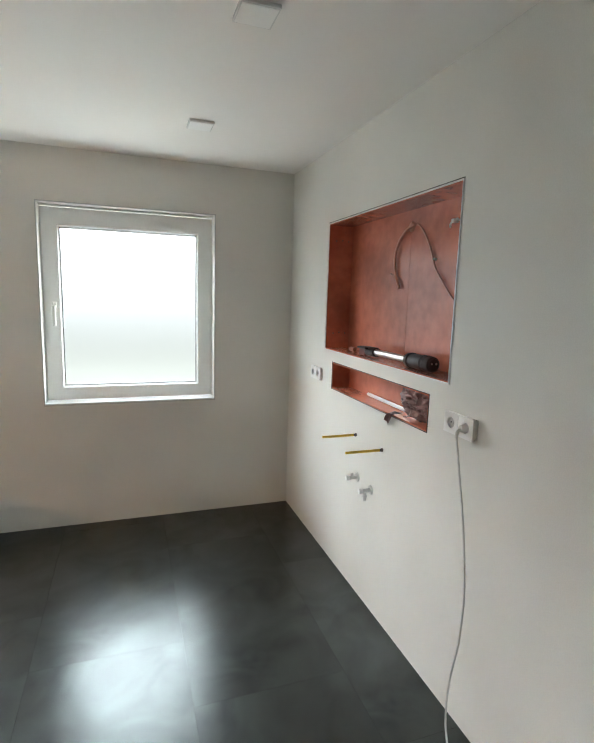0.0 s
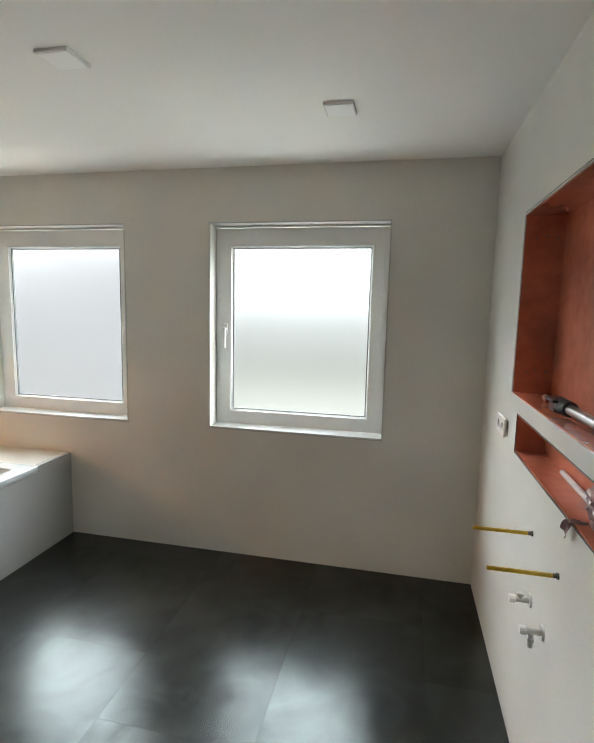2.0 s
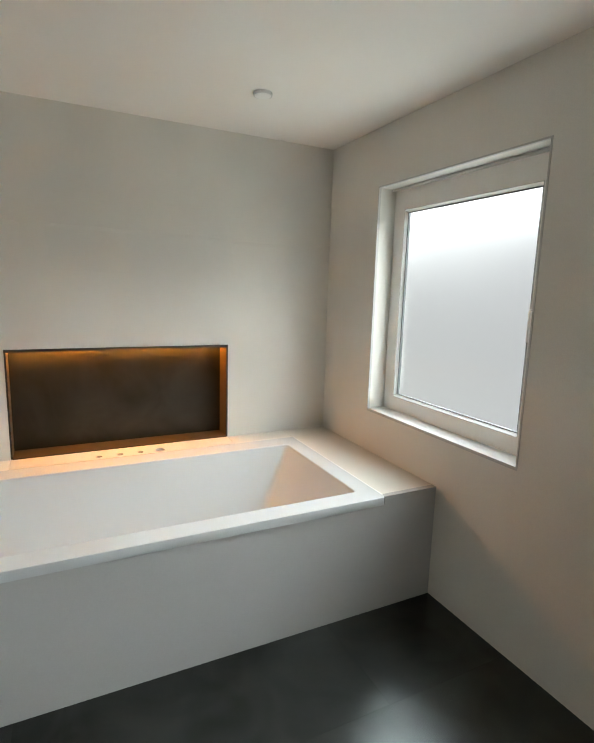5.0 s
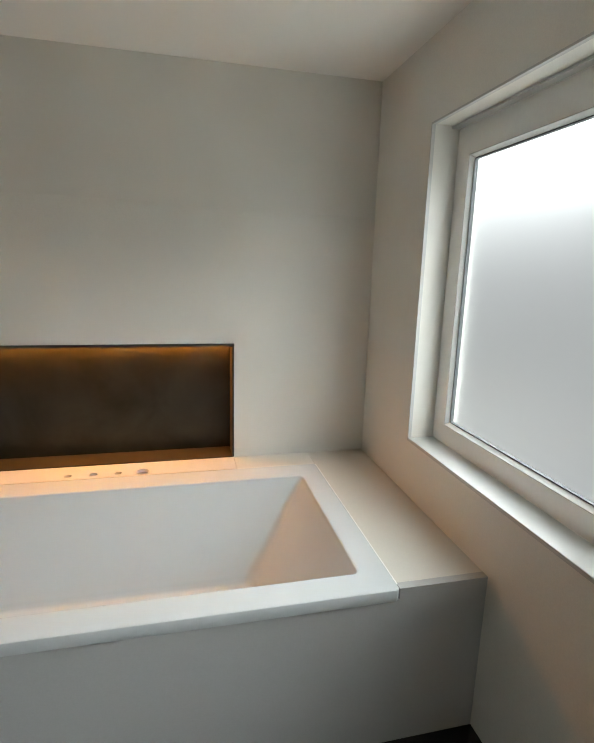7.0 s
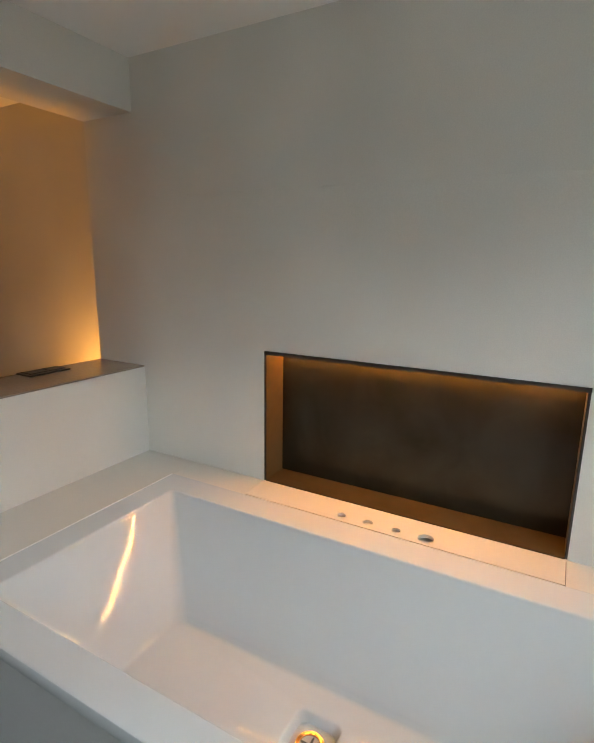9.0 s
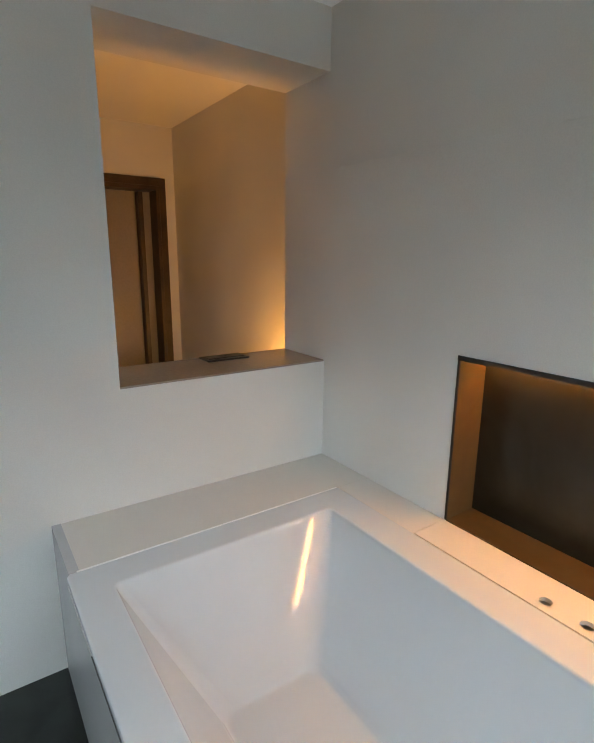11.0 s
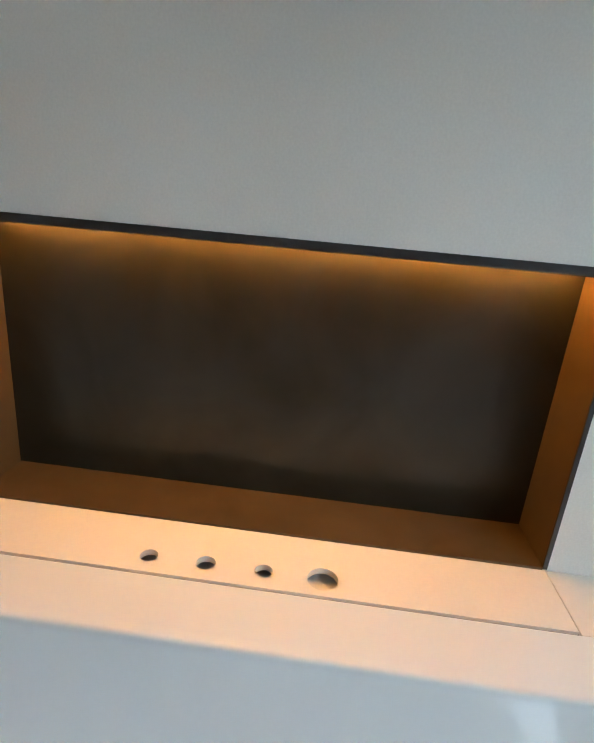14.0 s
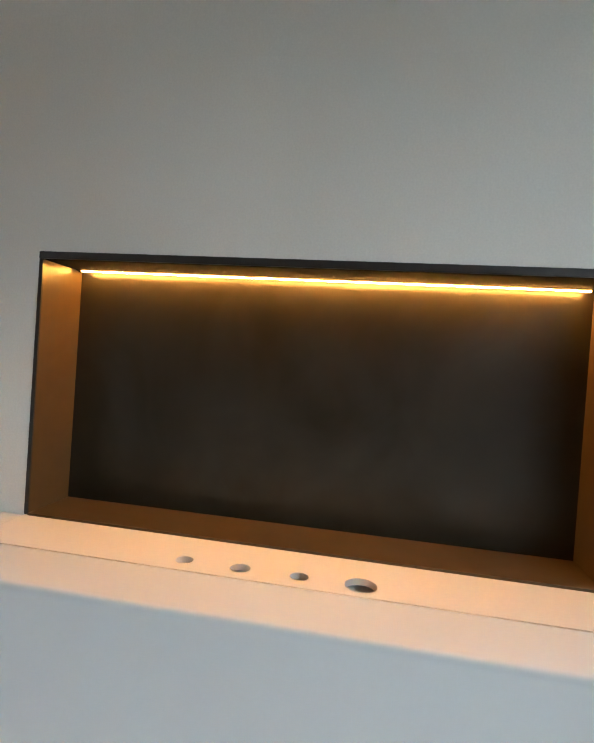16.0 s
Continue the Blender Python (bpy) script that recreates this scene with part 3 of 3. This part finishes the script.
def doorway():
    d = empty("door_1", -3.53, Y_BACK - 0.1, 0)
    tagged(d, "dark brown door frame with a grey door ajar", "door", kind="structure")
    x0, x1, z1 = DOOR[0], DOOR[1], DOOR[3]
    part("door_frame", slab("y", Y_BACK - 0.19, Y_BACK + 0.012, (x0 + 0.001, x1 - 0.001), (0.001, z1 - 0.001), [(x0 + 0.055, x1 - 0.055, -1, z1 - 0.06)]), DARK_WOOD, d)
    part("door_casing", slab("y", Y_BACK + 0.002, Y_BACK + 0.018, (x0 - 0.02, x1 + 0.05), (0.001, z1 + 0.03), [(x0 + 0.03, x1 - 0.03, -1, z1 - 0.03)]), DARK_WOOD, d)
    part("door_leaf", box(x0 + 0.056, x1 - 0.057, Y_BACK - 0.185, Y_BACK - 0.145, 0.004, z1 - 0.063, 0.003), DOOR_GREY, d, "plain grey door leaf")
    part("jamb_rail", box(x0 + 0.14, x0 + 0.175, Y_BACK - 0.144, Y_BACK - 0.06, 0.004, z1 - 0.07, 0.003), DARK_WOOD, d)
    return d


doorway()


def toilet_lamp():
    lamp = empty("led_profile", -4.0, 0.37, 0.9)
    tagged(lamp, "warm LED profile on the back of the partition", "lamp")
    part("profile", box(-4.095, -4.05, 0.362, 0.382, 0.55, 1.02, 0.003), STEEL, lamp)
    part("diffuser", box(-4.09, -4.055, 0.352, 0.361, 0.56, 1.01, 0.003), glow("warm_diffuser", (1.0, 0.41, 0.075), 1.5), lamp)
    data = bpy.data.lights.new("warm_light", "AREA")
    data.shape, data.size, data.size_y = "RECTANGLE", 0.10, 0.05
    data.energy, data.color = WC_LAMP_WATT, (1.0, 0.41, 0.075)
    ob = new("warm_light", data)
    ob.matrix_world = look((-3.985, 0.350, 0.66), (-4.085, 0.24, 1.25))


toilet_lamp()


# ---- basin wall: niches ----
def lined_niche(name, rect, depth, label, holes):
    y0, y1, z0, z1 = rect
    n = empty(name, 0.0, (y0 + y1) / 2, z0)
    tagged(n, label, "wall niche")
    t = 0.008
    part("back_panel", box(depth - t, depth, y0 + 0.001, y1 - 0.001, z0 + 0.001, z1 - 0.001), COPPER, n)
    part("side_panel", box(0.001, depth - t - 0.001, y0 + 0.001, y0 + t, z0 + 0.001, z1 - 0.001), COPPER, n)
    side = part("side_panel", box(0.001, depth - t - 0.001, y1 - t, y1 - 0.001, z0 + 0.001, z1 - 0.001), COPPER, n)
    part("top_panel", box(0.001, depth - t - 0.001, y0 + t + 0.001, y1 - t - 0.001, z1 - t, z1 - 0.001), COPPER, n)
    part("base_panel", box(0.001, depth - t - 0.001, y0 + t + 0.001, y1 - t - 0.001, z0 + 0.001, z0 + t), COPPER, n)
    for dz in holes:
        for k, dx in enumerate((0.045, 0.085, 0.125)):
            part("screw", cyl((dx, y1 - t - 0.0025, z0 + dz + 0.004 * (k % 2)), (dx, y1 - t + 0.001, z0 + dz + 0.004 * (k % 2)), 0.0045, n=12), DARK_STEEL, side)
    return n


big = lined_niche("basin_niche", VN, 0.160, "recessed niche coated in red-brown waterproofing membrane", (0.10, 0.66))
y0, y1, z0, z1 = VN
part("edge_trim", frame_bm("x", -0.004, 0.010, (y0 - 0.003, y1 + 0.003, z0 - 0.003, z1 + 0.003), 0.006), STEEL, big, "thin steel edge trim")
# solid black strips stand in for the shadow line along top and far side
part("shadow_line", box(-0.0025, 0.008, y0 - 0.003, y1 + 0.0075, z1 + 0.0032, z1 + 0.0075), EDGE, big)
part("shadow_line", box(-0.0025, 0.008, y1 + 0.0032, y1 + 0.0070, z0 - 0.003, z1 + 0.0030), EDGE, big)
ym = 2.055
part("membrane_seam", box(0.1513, 0.1525, ym - 0.0012, ym + 0.0012, z0 + 0.009, z1 - 0.009), COPPER, big)
part("membrane_seam", box(0.1513, 0.1525, y0 + 0.009, y1 - 0.009, 1.588, 1.591), COPPER, big)
small = lined_niche("slim_niche", vN, 0.120, "slim recessed niche coated in red-brown membrane", ())
part("edge_trim", frame_bm("x", -0.002, 0.006, (vN[0] - 0.002, vN[1] + 0.002, vN[2] - 0.002, vN[3] + 0.002), 0.0035), EDGE, small)


def cable_loop():
    sheath = [(0.138, 2.119, 1.677), (0.140, 2.163, 1.744), (0.139, 2.180, 1.826), (0.136, 2.145, 1.903), (0.136, 2.079, 1.956), (0.138, 2.005, 1.976)]
    c = tagged(mesh_object("electric_cable", tube(sheath, 0.0070), CONDUIT, smooth=True), "reddish electric cable hanging in a loop from the niche back", "cable")
    part("wire", tube([(0.138, 2.012, 1.975), (0.140, 1.975, 1.970), (0.143, 1.924, 1.924), (0.143, 1.872, 1.854), (0.143, 1.829, 1.772), (0.143, 1.774, 1.713), (0.142, 1.703, 1.647),
                       (0.140, 1.640, 1.60)], 0.0042), CONDUIT, c, smooth=True)
    part("cable_branch", tube([(0.140, 2.166, 1.750), (0.143, 2.190, 1.744), (0.141, 2.214, 1.752)], 0.0055), CONDUIT, c, smooth=True)
    part("grommet", cyl((0.151, 2.05, 1.972), (0.143, 2.05, 1.972), 0.026, 0.020), CONDUIT, c, smooth=True)
    part("wire_clip", cyl((0.148, 1.833, 1.803), (0.136, 1.833, 1.806), 0.0065, 0.005, 12), SOCKET, c, "tiny white cable clip", smooth=True)


cable_loop()


def cable_clip():
    c = tagged(mesh_object("connector", box(0.124, 0.1505, 1.690, 1.712, 1.944, 1.962, 0.005), SOCKET), "small pale cable connector on the niche back", "connector")
    part("wire", tube([(0.135, 1.712, 1.952), (0.132, 1.720, 1.945), (0.137, 1.732, 1.936), (0.145, 1.738, 1.933)], 0.0045), SOCKET, c, smooth=True)
    part("wire", tube([(0.135, 1.690, 1.955), (0.130, 1.676, 1.958), (0.132, 1.662, 1.950), (0.146, 1.650, 1.948)], 0.0045), SOCKET, c, smooth=True)


cable_clip()


def hand_tool():
    """Tube-shaped tool: black grip, bright tube, black head."""
    a, b = Vector((0.066, 1.680, 1.346)), Vector((0.060, 2.35, 1.340))
    d = (b - a).normalized()

    def at(s):
        return a + d * s

    t = empty("tube_tool", *(a + b) / 2)
    t.location.z = 1.31
    bpy.context.view_layer.update()
    tagged(t, "silver tube tool with black grips lying in the niche", "tool")
    g = part("grip", cyl(at(0.0), at(0.195), 0.0345, 0.032, 32, bevel=0.006), BLACK, t, "thick black plastic grip", smooth=True)
    for s in (0.035, 0.06, 0.16):
        part("grip_rib", ring(at(s), d, 0.0358, 0.0315, 0.008), BLACK, g, smooth=True)
    part("end_cap", cyl(at(-0.006), at(0.004), 0.026, 0.030, 32, bevel=0.002), BLACK, g, smooth=True)
    for s in (-0.011, 0.011):
        p = at(-0.007) + Vector((s, 0, 0.004))
        part("contact", cyl(p, p + d * 0.003, 0.005, n=16), SOCKET_IN, g)
    part("tube", cyl(at(0.19), at(0.54), 0.0165, n=28), ALU, t, "bright aluminium tube", smooth=True)
    h = part("head", cyl(at(0.50), at(0.59), 0.026, 0.026, 28, bevel=0.004), BLACK, t, smooth=True)
    part("head_clamp", box(at(0.6).x - 0.022, at(0.6).x + 0.02, at(0.59).y, at(0.66).y, 1.3125, 1.362, 0.006), DARK_RED, h, "dark red clamp")
    part("lever", box(at(0.6).x - 0.04, at(0.6).x - 0.022, at(0.55).y, at(0.65).y, 1.352, 1.362, 0.003), BLACK, h)


hand_tool()


def copper_scrap():
    c = tagged(mesh_object("pipe_fitting", cyl((0.075, 2.47, 1.325), (0.075, 2.52, 1.325), 0.0145, 0.012, 20), CONDUIT), "small copper pipe fitting on the niche base", "fitting")
    part("collar", ring((0.075, 2.47, 1.325), (0, -1, 0), 0.0145, 0.010, 0.008), CONDUIT, c)


copper_scrap()


def crumpled_bag():
    bm = bmesh.new()
    bmesh.ops.create_icosphere(bm, subdivisions=5, radius=1)
    for v in bm.verts:
        p = v.co.copy()
        warp = p + 0.35 * noise.noise_vector(p * 1.8)
        f = 1.10 - 0.42 * abs(noise.noise(warp * 2.9 + Vector((7, 0, 3)))) - 0.30 * abs(noise.noise(warp * 6.0)) + 0.12 * noise.noise(p * 1.3)
        v.co = Vector((p.x * 0.062 * f, p.y * 0.130 * f, p.z * 0.082 * f))
    lo = min(v.co.z for v in bm.verts)
    for v in bm.verts:
        v.co += Vector((0.054, 1.732, 1.083 - lo))
        v.co.z = min(v.co.z, 1.226)
        v.co.x = min(v.co.x, 0.110)
        v.co.y = max(v.co.y, 1.606)
    b = tagged(mesh_object("crumpled_bag", bm, BAG, smooth=True), "crumpled mauve-brown plastic bag stuffed in the slim niche", "bag")
    bm = bmesh.new()
    rows = []
    for k in range(15):
        t = k / 14
        w = 0.004 + 0.013 * t * (0.7 + 0.3 * math.sin(9 * t))
        x, y, z = 0.018 - 0.032 * min(1, t * 2.2), 1.83 + 0.075 * t, 1.103 - 0.050 * max(0, t - 0.35) / 0.65 * t - 0.014 * t
        rows.append([bm.verts.new((x + 0.006 * math.sin(5 * t + j * 2), y + (j - 1.5) * w * 0.8, z + (j - 1.5) * w * 0.5 + 0.005 * math.sin(7 * t + 3 * j))) for j in range(4)])
    for p, q in zip(rows, rows[1:]):
        for j in range(3):
            bm.faces.new((p[j], p[j + 1], q[j + 1], q[j]))
    bmesh.ops.solidify(bm, geom=list(bm.faces), thickness=0.002)
    part("bag_tail", bm, BAG, b, smooth=True)


crumpled_bag()
tagged(mesh_object("pipe_offcut", cyl((0.090, 1.88, 1.0925), (0.096, 2.31, 1.0925), 0.0095, n=20), SOCKET, smooth=True), "white plastic pipe offcut lying in the slim niche", "pipe")


# ---- sockets, bolts, valves ----
def socket(y, z, proud=0.012):
    s = empty("wall_socket", 0, y, z)
    tagged(s, "white square wall socket", "socket", "wall sockets")
    h = 0.0405
    part("mounting_box", box(-proud - 0.004, 0.002, y - 0.036, y + 0.036, z - 0.036, z + 0.036, 0.003), SOCKET, s)
    f = part("cover", slab("x", -proud - 0.014, -proud - 0.0045, (y - h, y + h), (z - h, z + h), [(y - 0.026, y + 0.026, z - 0.026, z + 0.026)]), SOCKET, s)
    part("insert_ring", ring((-proud - 0.0135, y, z), (1, 0, 0), 0.0365, 0.0205, 0.008), SOCKET, f, smooth=True)
    part("recess", cyl((-proud - 0.0042, y, z), (-proud - 0.002, y, z), 0.0205), SOCKET_IN, f, "grey socket recess")
    for k in (-1, 1):
        part("contact_hole", cyl((-proud - 0.0050, y + 0.0095 * k, z), (-proud - 0.0041, y + 0.0095 * k, z), 0.0032, n=12), GASKET, f)
    return s


socket(1.412, 1.166)
socket(1.329, 1.166)
socket(2.885, 1.135, 0.004)
socket(2.803, 1.135, 0.004)


def charger():
    y, z = 1.329, 1.166
    p = empty("power_cable", -0.06, y, 0.006)
    tagged(p, "pale grey power cable plugged in and hanging to the floor", "cable")
    part("plug", cyl((-0.0205, y, z), (-0.046, y, z - 0.001), 0.0160, 0.0130, 24, bevel=0.003), CABLE, p, "round pale grey plug", smooth=True)
    part("plug_neck", tube([(-0.042, y, z - 0.004), (-0.058, y - 0.001, z - 0.012), (-0.063, y - 0.003, z - 0.034)], 0.0060), CABLE, p, smooth=True)
    pts = [(-0.063, y - 0.003, z - 0.03), (-0.064, 1.312, 1.09), (-0.064, 1.285, 0.98), (-0.063, 1.252, 0.84), (-0.062, 1.222, 0.66), (-0.062, 1.215, 0.52),
           (-0.061, 1.226, 0.38), (-0.060, 1.252, 0.24), (-0.060, 1.262, 0.12), (-0.060, 1.258, 0.035), (-0.068, 1.24, 0.008), (-0.11, 1.17, 0.0055), (-0.20, 1.02, 0.0055),
           (-0.27, 0.78, 0.0055), (-0.22, 0.5, 0.0055)]
    part("cord", tube(pts, 0.0037), CABLE, p, smooth=True)


charger()


def wall_bolt(y, z):
    b = empty("wall_bolt", 0, y, z)
    tagged(b, "steel basin bolt with yellow plastic sleeve", "bolt", "basin bolts")
    part("stud", cyl((0.01, y, z), (-0.055, y, z + 0.0005), 0.0055, n=16), DARK_STEEL, b, smooth=True)
    part("sleeve", cyl((-0.0165, y, z), (-0.200, y, z), 0.0066, 0.0062, n=16, bevel=0.0015), YELLOW, b, "yellow plastic sleeve", smooth=True)
    part("collar", ring((-0.006, y, z), (1, 0, 0), 0.0095, 0.0058, 0.005), DARK_STEEL, b, smooth=True)
    part("nut", cyl((-0.006, y, z), (-0.016, y, z), 0.0075, n=6), DARK_STEEL, b)


wall_bolt(2.244, 0.882)
wall_bolt(1.952, 0.887)


def angle_valve(y, z, drop):
    v = empty("angle_valve", 0, y, z)
    tagged(v, "small chrome angle valve on the wall", "valve", "angle valves")
    part("rosette", cyl((0.0005, y, z), (-0.006, y, z), 0.026, 0.022, 28), CHROME, v, smooth=True)
    b = part("body", cyl((-0.004, y, z), (-0.052, y, z), 0.0105, n=20), CHROME, v, smooth=True)
    part("knob", cyl((-0.050, y, z), (-0.070, y, z), 0.0145, 0.0135, 10, bevel=0.002), SOCKET, b, "white valve knob")
    if drop:
        part("outlet", cyl((-0.034, y, z + 0.004), (-0.034, y, z - 0.055), 0.0085, n=16, bevel=0.001), CHROME, v, smooth=True)
        part("union_nut", cyl((-0.034, y, z - 0.022), (-0.034, y, z - 0.036), 0.0115, n=6), CHROME, v)
    else:
        part("outlet", cyl((-0.034, y, z - 0.004), (-0.034, y, z + 0.024), 0.0085, n=16, bevel=0.001), CHROME, v, smooth=True)
        part("union_nut", cyl((-0.034, y, z + 0.012), (-0.034, y, z + 0.022), 0.0115, n=6), CHROME, v)


angle_valve(2.205, 0.655, False)
angle_valve(2.048, 0.642, True)


# ---- ceiling lamps ----
def ceiling_lamp(x, y, size):
    l = empty("ceiling_lamp", x, y, Z_CEIL)
    tagged(l, "flat square white ceiling lamp, switched off", "ceiling lamp", "ceiling lamps")
    h = size / 2
    part("housing", box(x - h, x + h, y - h, y + h, Z_CEIL - 0.013, Z_CEIL + 0.001, 0.002), PVC, l)
    part("diffuser", box(x - h + 0.006, x + h - 0.006, y - h + 0.006, y + h - 0.006, Z_CEIL - 0.0150, Z_CEIL - 0.0125, 0.001), DIFFUSER, l)


for lx, ly, ls in ((-0.787, 2.657, 0.128), (-0.767, 1.555, 0.128), (-1.688, 2.086, 0.130), (-2.372, 2.088, 0.130)):
    ceiling_lamp(lx, ly, ls)


def ceiling_spot(x, y, r):
    p = empty("ceiling_spot", x, y, Z_CEIL)
    tagged(p, "small round white ceiling spot, switched off", "ceiling lamp")
    part("housing", cyl((x, y, Z_CEIL + 0.001), (x, y, Z_CEIL - 0.013), r, r, 40, bevel=0.002), PVC, p, smooth=True)
    part("diffuser", cyl((x, y, Z_CEIL - 0.0125), (x, y, Z_CEIL - 0.0148), r - 0.006, r - 0.007, 40), DIFFUSER, p, smooth=True)


ceiling_spot(-3.305, 2.665, 0.046)


# ---- floor tiles ----
def floor_tiles():
    W, L, g = 0.649, 1.30, 0.0008
    shared = {}
    xs = [-0.955 - W * k for k in range(-2, 6)]
    for c, xr in enumerate(xs):
        x1, x0 = min(xr, 0.0), max(xr - W, X_WEST)
        if x1 - x0 < 0.02:
            continue
        off = 2.035 + 0.39 * (c - 2)
        y = off - L * 6
        while y < Y_WIN:
            a, b = max(y, Y_BACK), min(y + L, Y_WIN)
            if b - a > 0.02:
                key = (round(x1 - x0, 3), round(b - a, 3))
                if key not in shared:
                    bm = box(-key[0] / 2 + g / 2, key[0] / 2 - g / 2, -key[1] / 2 + g / 2, key[1] / 2 - g / 2, -0.003, 0.0)
                    bmesh.ops.recalc_face_normals(bm, faces=bm.faces)
                    me = bpy.data.meshes.new("tile")
                    bm.to_mesh(me), bm.free()
                    me.materials.append(FLOOR_TILE)
                    shared[key] = me
                t = new("tile", shared[key])
                t.parent = floor
                t.location = ((x0 + x1) / 2, (a + b) / 2, 0.0)
            y += L


floor_tiles()
